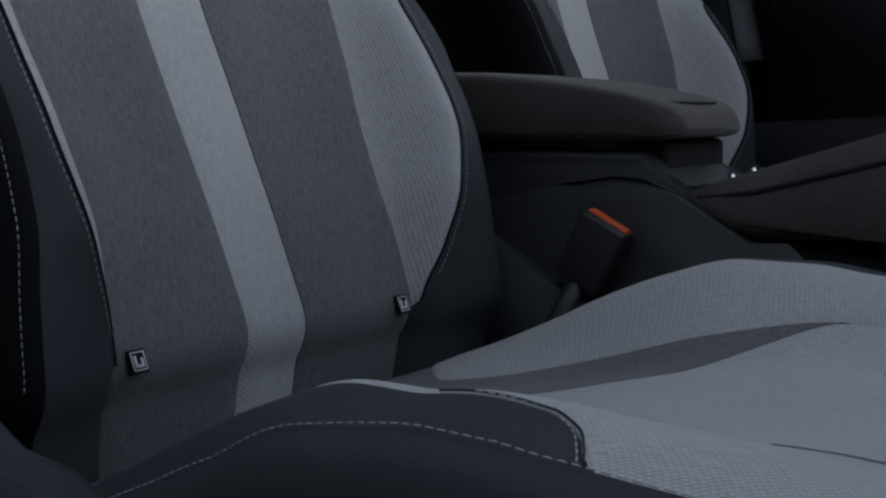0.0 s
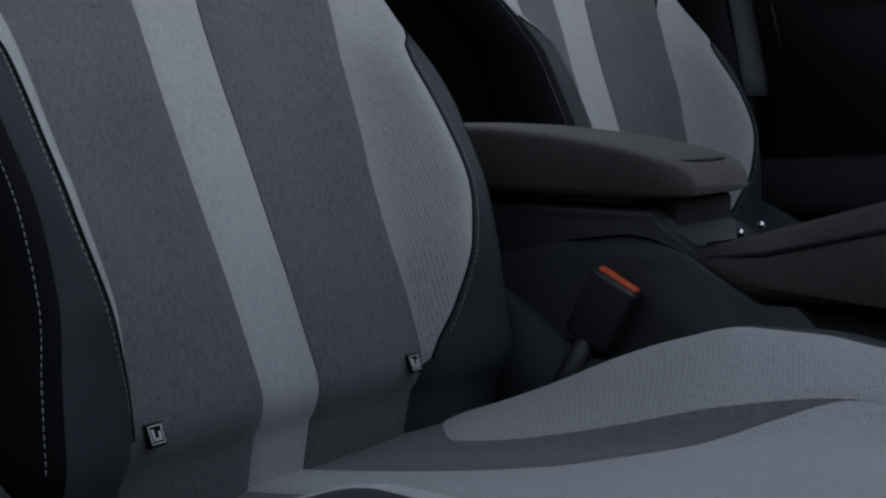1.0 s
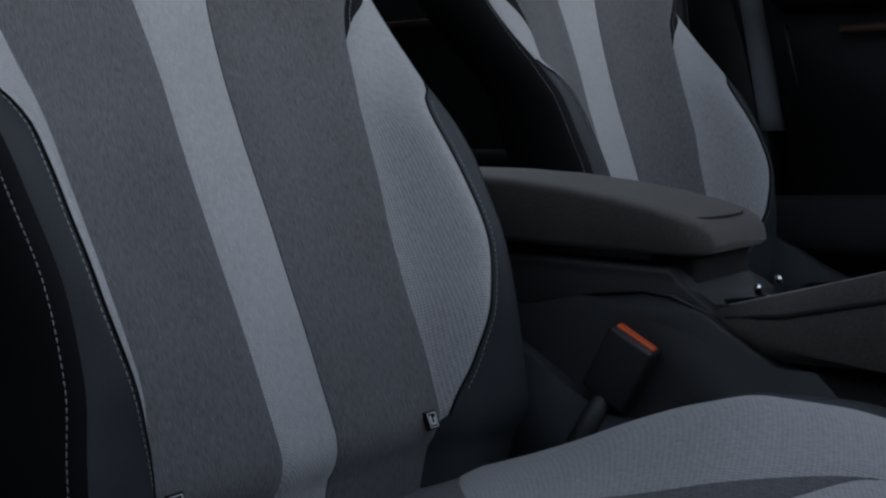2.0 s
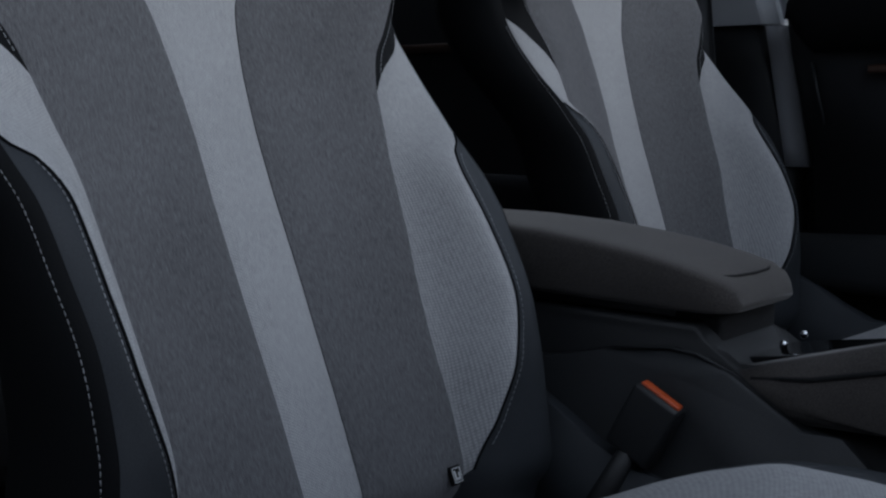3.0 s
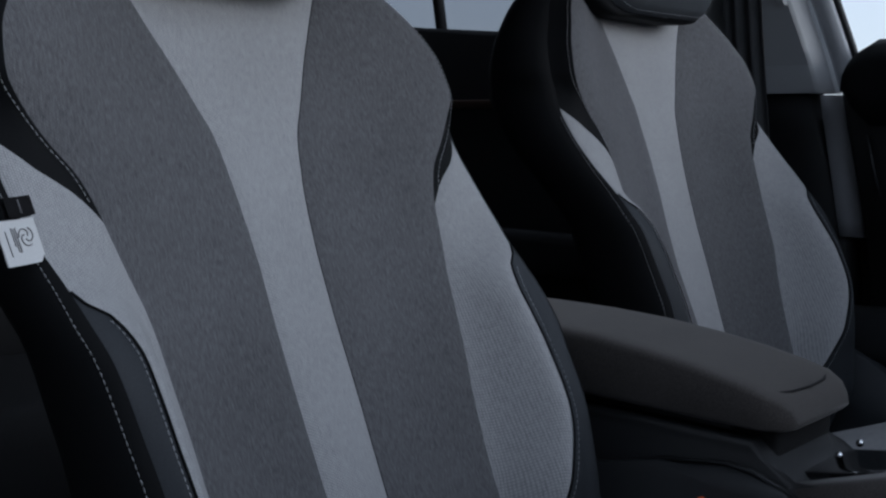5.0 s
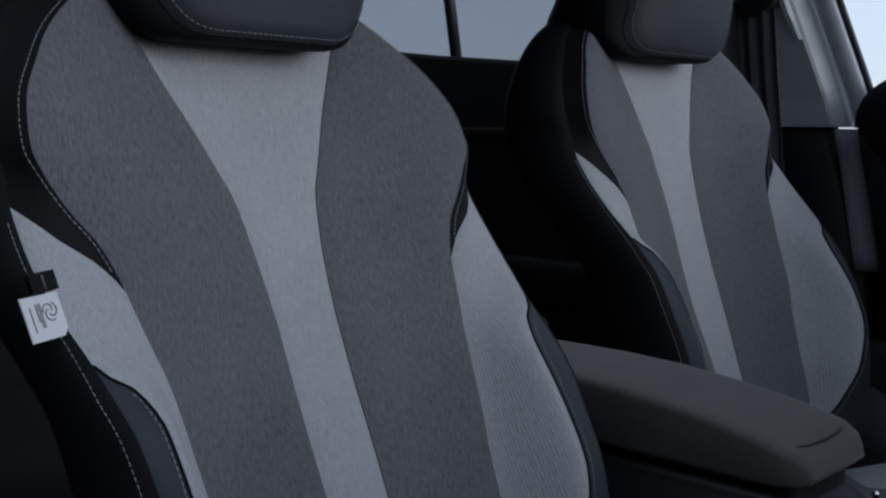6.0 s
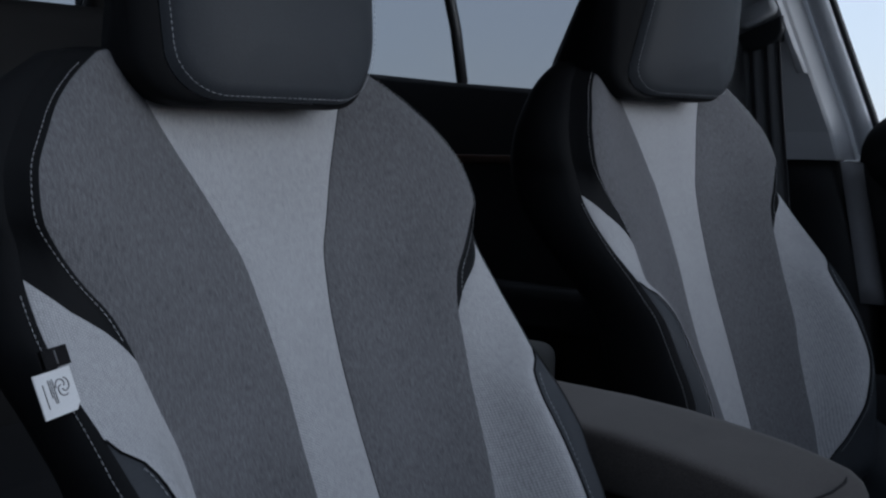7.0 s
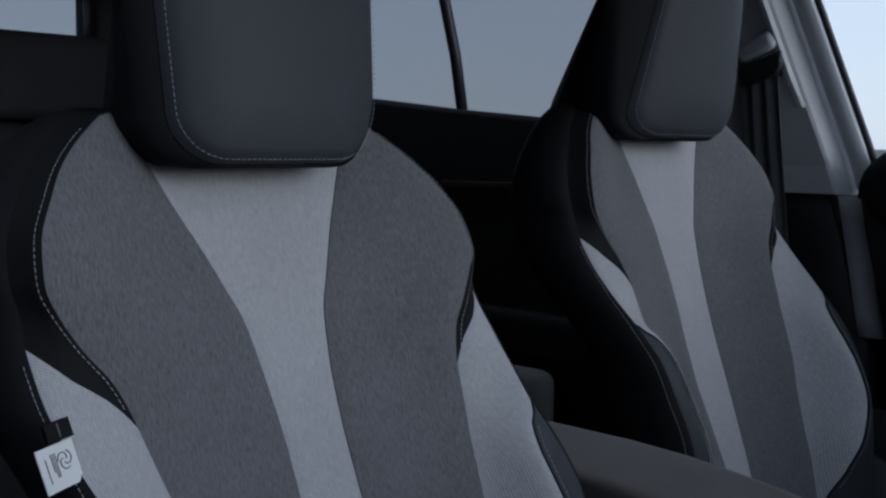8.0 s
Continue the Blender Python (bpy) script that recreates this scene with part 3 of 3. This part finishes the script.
bm = bmesh.new()
rows = []
for z in np.linspace(1.052, 1.52, 12):
    y = lean(z)
    inn = max(0, z - 1.1) * 0.22
    rows.append([(1.098 - inn, y, z), (1.096 - inn, y + 0.002, z), (1.0765 - inn, y + 0.016, z), (1.0735 - inn, y + 0.021, z), (1.072 - inn, y + 0.10, z), (1.074 - inn, y + 0.19, z), (1.10 - inn, y + 0.22, z), (1.13 - inn, y + 0.22, z), (1.13 - inn, y, z)])
sheet(bm, rows, closed=True)
bm.faces.new([bm.verts.new(p) for p in rows[0]])
pillar = part("pillar_trim", bm, PALE_TRIM, label="pale grey upper centre pillar trim", category="pillar", kind="structure", smooth=False)
bm = bmesh.new()
rows = []
for z in np.linspace(1.185, 1.52, 9):
    y = lean(z) + 0.0215
    inn = max(0, z - 1.1) * 0.22
    out = 0.007 * min(1.0, (z - 1.18) / 0.02)
    rows.append([(1.0735 - inn, y, z), (1.0715 - inn - out, y + 0.004, z), (1.0715 - inn - out, y + 0.012, z), (1.073 - inn, y + 0.017, z)])
sheet(bm, rows)
part("pillar_rib", bm, PALE_TRIM, pillar, "raised rib on the pillar trim", smooth=False)
bm = bmesh.new()
rows = []
for z in np.linspace(0.32, 1.08, 10):
    y = lean(z) if z > 0.8 else lean(0.8)
    rows.append([(1.094, y + 0.03, z), (1.084, y + 0.042, z), (1.082, y + 0.10, z), (1.084, y + 0.19, z), (1.125, y + 0.21, z), (1.125, y + 0.03, z)])
sheet(bm, rows, closed=True)
bm.faces.new([bm.verts.new(p) for p in rows[-1]])
part("pillar_foot", bm, PLASTIC, label="black lower centre pillar trim", category="pillar", kind="structure")
bm = bmesh.new()
rows = []
for z in np.linspace(0.835, 1.049, 8):
    y = 0.930 + (z - 1.052) * 0.2
    rows.append([(1.092, y - 0.022, z), (1.080, y - 0.017, z), (1.077, y + 0.016, z), (1.090, y + 0.022, z)])
sheet(bm, rows, closed=True)
for r in (rows[0], rows[-1]):
    bm.faces.new([bm.verts.new(p) for p in r])
part("pillar_strip", bm, STRIP_TRIM, label="slate grey strip on the lower pillar", category="pillar", kind="structure")
bm = bmesh.new()
rows = []
for z in np.linspace(1.06, 1.52, 12):
    y = lean(z)
    inn = max(0, z - 1.1) * 0.22
    rows.append([(1.105 - inn, y - 0.004, z), (1.098 - inn, y - 0.012, z), (1.098 - inn, y - 0.036, z), (1.115 - inn, y - 0.040, z), (1.13 - inn, y - 0.02, z)])
sheet(bm, rows, closed=True)
part("door_frame", bm, DOOR_FRAME, label="pale painted frame of the front door", category="door frame", kind="structure")
bm = bmesh.new()
rows = []
for z in np.linspace(0.9, 1.52, 12):
    y = lean(z) - 0.042
    inn = max(0, z - 1.1) * 0.22
    rows.append([(1.112 - inn + 0.006 * math.cos(a), y + 0.006 * math.sin(a), z) for a in np.linspace(0, 2 * math.pi, 9)[:-1]])
sheet(bm, rows, closed=True)
part("window_seal", bm, PLASTIC, label="black rubber window seal", category="seal", kind="structure")

# windows of the far side and the rear
def pane(name, corners, mat, label):
    bm = bmesh.new()
    a = [bm.verts.new(p) for p in corners]
    n = (Vector(corners[1]) - Vector(corners[0])).cross(Vector(corners[3]) - Vector(corners[0])).normalized() * 0.004
    b = [bm.verts.new(Vector(p) + n) for p in corners]
    bm.faces.new(a)
    bm.faces.new(b[::-1])
    for i in range(4):
        bm.faces.new([a[i], b[i], b[(i + 1) % 4], a[(i + 1) % 4]])
    ob = part(name, bm, mat, label=label, category="window", kind="structure", smooth=False)
    ob.visible_shadow = False
    return ob


pane("window_1", [(1.13, 0.1, 1.05), (1.13, 0.92, 1.08), (1.03, 1.02, 1.52), (1.03, 0.1, 1.52)], CLEAR_GLASS, "clear side window of the front door")
pane("window_2", [(1.16, 1.17, 1.12), (1.16, 1.79, 1.18), (1.09, 1.82, 1.52), (1.09, 1.27, 1.52)], TINTED_GLASS, "tinted rear door window")
pane("window_3", [(1.16, 1.79, 1.18), (1.15, 2.12, 1.205), (1.09, 2.16, 1.46), (1.09, 1.82, 1.52)], TINTED_GLASS, "tinted rear quarter window")
pane("window_4", [(-0.28, 2.42, 1.305), (0.64, 2.42, 1.32), (0.60, 2.36, 1.47), (-0.26, 2.36, 1.47)], TINTED_GLASS, "tinted rear window")

# unseen pane, added with its shadow on to darken the rear bench
near_pane = pane("window_5", [(-0.41, 1.12, 1.17), (-0.41, 2.40, 1.24), (-0.30, 2.36, 1.50), (-0.30, 1.20, 1.55)], TINTED_GLASS, "unseen tinted rear door window, added to shade the bench")
near_pane.visible_shadow = True

bm = bmesh.new()
tube(bm, [(1.145, 1.787, 1.19), (1.125, 1.79, 1.30), (1.09, 1.805, 1.46), (1.07, 1.81, 1.54)], 0.012, 8)
part("window_bar", bm, PLASTIC, label="black bar between the rear side windows", category="window bar", kind="structure")

rear_door = thing("door_2", (1.12, 1.6, 0.4), "dark trimmed rear car door, closed", "car door", kind="structure")
bm = bmesh.new()
prism(bm, [(1.12, 0.35), (1.12, 1.135), (1.55, 1.172), (1.80, 1.192), (2.05, 1.217), (2.45, 1.25), (2.45, 0.35)], 1.105, 1.17, 0.012)
part("door_panel", bm, SOFT_PLASTIC, rear_door)
bm = bmesh.new()
prism(bm, [(1.25, 1.030), (1.25, 1.048), (1.80, 1.044), (1.80, 1.026)], 1.094, 1.106, 0.004)
part("accent_strip", bm, COPPER, rear_door, "brown accent strip")
bm = bmesh.new()
prism(bm, [(1.15, 0.72), (1.15, 0.80), (1.85, 0.80), (1.85, 0.72)], 1.04, 1.106, 0.02)
part("door_armrest", bm, SOFT_PLASTIC, rear_door, "dark door armrest")

front_door = thing("door_1", (1.08, 0.4, 0.4), "dark trimmed front car door with padded top, closed", "car door", kind="structure")
bm = bmesh.new()
prism(bm, [(0.82, 0.35), (0.828, 0.80), (0.852, 0.86), (0.888, 1.0), (0.905, 1.06), (-0.45, 1.06), (-0.45, 0.35)], 1.045, 1.12, 0.015)
part("door_panel", bm, SOFT_PLASTIC, front_door)
bm = bmesh.new()
rows = []
for y in [0.884, 0.880, 0.872, 0.85, 0.6, 0.2, -0.4]:
    e = 0.0 if y < 0.86 else 0.045 * ((y - 0.85) / 0.034) ** 2
    rows.append([(x, y, z) for x, z in ((1.10, 1.005 + e), (1.03, 1.003 + e), (1.006, 1.015 + e), (0.998, 1.05), (1.002, 1.095 - e * 0.5), (1.018, 1.116 - e * 0.6), (1.05, 1.128 - e * 0.7), (1.11, 1.13 - e))])
sheet(bm, rows)
bm.faces.new([bm.verts.new(p) for p in rows[0]])
part("door_top_pad", bm, BLACK_LEATHER, front_door, "padded black door top")
bm = bmesh.new()
tube(bm, [(1.04, 0.855, 0.99), (1.036, 0.845, 0.95), (1.038, 0.832, 0.90)], 0.0025, 8)
part("trim_line", bm, PLASTIC, front_door, "thin grey trim line")
bm = bmesh.new()
prism(bm, [(0.77, 0.972), (0.77, 0.984), (0.2, 1.0), (0.2, 0.98)], 1.02, 1.05, 0.006)
part("accent_strip", bm, COPPER, front_door, "brown accent strip")
bm = bmesh.new()
prism(bm, [(0.86, 0.66), (0.86, 0.74), (0.0, 0.78), (0.0, 0.66)], 0.985, 1.05, 0.025)
part("door_armrest", bm, SOFT_PLASTIC, front_door, "dark door armrest")

bm = bmesh.new()
prism(bm, [(0.74, 0.35), (0.74, 1.05), (1.0, 1.05), (1.0, 0.35)], 1.122, 1.14, 0.004)
part("door_seal", bm, PLASTIC, label="black rubber seal panel behind the door edge", category="seal", kind="structure")

belt = thing("seat_belt", (1.05, 1.06, 1.28), "black seat belt hanging from a pale pillar guide", "seat belt")
bm = bmesh.new()
rows = []
for z in np.linspace(1.235, 0.55, 24):
    y = 1.06 + (z - 1.222) * 0.09
    x = 1.036 + 0.006 * math.sin(z * 9)
    fold = 0.0015 + 0.004 * max(0.0, (z - 0.95) / 0.28)
    rows.append([(x + fold * math.cos(u * 8.5), y + u * 0.032, z) for u in np.linspace(-1, 1, 17)] + [(x + fold * math.cos(u * 8.5) + 0.0015, y + u * 0.032, z) for u in np.linspace(1, -1, 17)])
sheet(bm, rows, closed=True)
part("webbing", bm, WEBBING, belt)
bm = bmesh.new()
box(bm, -0.014, 0.03, -0.034, 0.034, -0.013, 0.018, 0.011, 4)
bm.transform(Matrix.Translation((1.030, 1.066, 1.276)) @ Matrix.Rotation(radians(-24), 4, "X"))
part("guide_cover", bm, PALE_TRIM, belt, "pale grey belt guide cover")
bm = bmesh.new()
prism(bm, [(-0.040, 0.016), (0.040, 0.016), (0.036, -0.006), (0.022, -0.018), (-0.022, -0.018), (-0.036, -0.006)], -0.014, 0.014, 0.004)
bm.transform(Matrix.Translation((1.034, 1.058, 1.243)) @ Matrix.Rotation(radians(-20), 4, "X"))
part("guide_slot", bm, PLASTIC, belt, "black belt guide slot")

# ---- the rear bench ----
bench = thing("rear_bench", (0.37, 1.9, 0.33), "dark cloth rear seat bench", "rear seat")
bm = bmesh.new()
box(bm, -0.33, 1.07, 1.55, 2.05, 0.40, 0.62, 0.05, 4)
part("bench_cushion", bm, REAR_CLOTH, bench)
bm = bmesh.new()
prism(bm, [(1.86, 0.55), (1.98, 0.58), (2.20, 1.13), (2.17, 1.16), (2.10, 1.15)], -0.33, 1.07, 0.02)
part("bench_back", bm, REAR_CLOTH, bench)
bm = bmesh.new()
box(bm, 0.985, 1.045, 1.44, 1.62, 0.58, 0.705, 0.03, 4)
part("bench_bolster", bm, PALE_CLOTH, bench, "pale cloth side bolster")
for x in (-0.06, 0.37, 0.80):
    bm = bmesh.new()
    box(bm, x - 0.13, x + 0.13, 2.02, 2.11, 1.15, 1.30, 0.035, 4)
    part("bench_headrest", bm, REAR_CLOTH, bench, "dark rear headrest")
bm = bmesh.new()
box(bm, -0.3, 1.1, 2.2, 2.43, 1.10, 1.13, 0.01)
part("parcel_shelf", bm, PLASTIC, label="black parcel shelf behind the rear bench", category="shelf")

# ---- labels on the near seat ----
label_tag = thing("side_airbag_tag", (-0.235, 0.905, 0.91), "white cloth tag sewn in the seat's side seam", "tag")
u = Vector((-0.0325, -0.0135, -0.001)).normalized()
v = Vector((-0.0045, 0.009, 0.0274)).normalized()
w = u.cross(v)
corner = Vector((-0.2245, 0.8925, 0.9005))
WIDE, TALL = 0.0355, 0.0290


def on_tag(a, b, lift=0.0):
    return corner + u * a + v * b + w * (lift + 0.0012 * math.sin(a * 110))


bm = bmesh.new()
sheet(bm, [[on_tag(a, b) for a in np.linspace(0, WIDE, 9)] for b in np.linspace(0, TALL, 5)])
sheet(bm, [[on_tag(a, b, 0.0007) for a in np.linspace(0, WIDE, 9)] for b in np.linspace(0, TALL, 5)])
part("tag_cloth", bm, TAG_WHITE, label_tag)
bm = bmesh.new()
for x0, x1, y0, y1 in ((-0.001, 0.022, TALL + 0.001, TALL + 0.014),):
    sheet(bm, [[on_tag(a, b, 0.002) for a in np.linspace(x0, x1, 5)] for b in np.linspace(y0, y1, 4)])
    sheet(bm, [[on_tag(a, b, -0.002) for a in np.linspace(x0, x1, 5)] for b in np.linspace(y0, y1, 4)])
fold = part("tag_fold", bm, TAG_BLACK, label_tag, "black folded tag holder")
bm = bmesh.new()
tube(bm, [on_tag(0.010, TALL + 0.003, 0.0022), on_tag(0.010, TALL + 0.012, 0.0022)], 0.0005, 5)
tube(bm, [on_tag(0.010, TALL + 0.003, -0.0022), on_tag(0.010, TALL + 0.012, -0.0022)], 0.0005, 5)
part("text_bar", bm, TAG_INK, fold, "row of tiny grey print")
for side in (0.0012, -0.0005):
    bm = bmesh.new()
    for k in range(3):
        swirl = [(0.0062 - 0.0048 * q * q, 2.094 * k + 2.9 * q) for q in np.linspace(0, 1, 14)]
        tube(bm, [on_tag(0.0108 + r * math.cos(a), 0.0175 + r * math.sin(a), side) for r, a in swirl], 0.00042, 5)
    part("round_mark", bm, TAG_INK, label_tag, "grey printed round mark")
    for a, lo, hi in ((0.0185, 0.008, 0.024), (0.0205, 0.008, 0.0235), (0.0225, 0.012, 0.024), (0.0288, 0.006, 0.022)):
        bm = bmesh.new()
        tube(bm, [on_tag(a, lo, side), on_tag(a, hi, side)], 0.00035, 4)
        part("text_bar", bm, TAG_INK, label_tag, "row of tiny grey print")

for sign in (-1, 1):
    r = Back(0.602)
    at = r.point(sign * 0.130)
    tag = thing("child_seat_tag", at, "small black child seat anchor tag on the backrest", "tag", "child seat tags")
    turn = Matrix.Translation(at + Vector((0, -0.006, 0.0))) @ Matrix.Rotation(radians(-23), 4, "X") @ Matrix.Diagonal((0.54, 0.7, 0.60, 1))
    bm = bmesh.new()
    box(bm, -0.012, 0.012, -0.0015, 0.005, -0.013, 0.013, 0.001)
    bm.transform(turn)
    part("tag_plate", bm, TAG_BLACK, tag)
    bm = bmesh.new()
    for x0, x1, z0, z1 in ((-0.0095, 0.0095, 0.009, 0.0102), (-0.0095, -0.0083, -0.0102, 0.0102), (0.0083, 0.0095, -0.0102, 0.0102), (-0.0095, 0.0095, -0.0102, -0.009), (-0.006, -0.003, -0.004, 0.006), (-0.006, 0.003, -0.007, -0.004), (0.003, 0.006, -0.007, 0.003)):
        box(bm, x0, x1, -0.0022, -0.001, z0, z1)
    bm.transform(turn)
    part("tag_symbol", bm, TAG_WHITE, tag, "pale printed seat symbol")
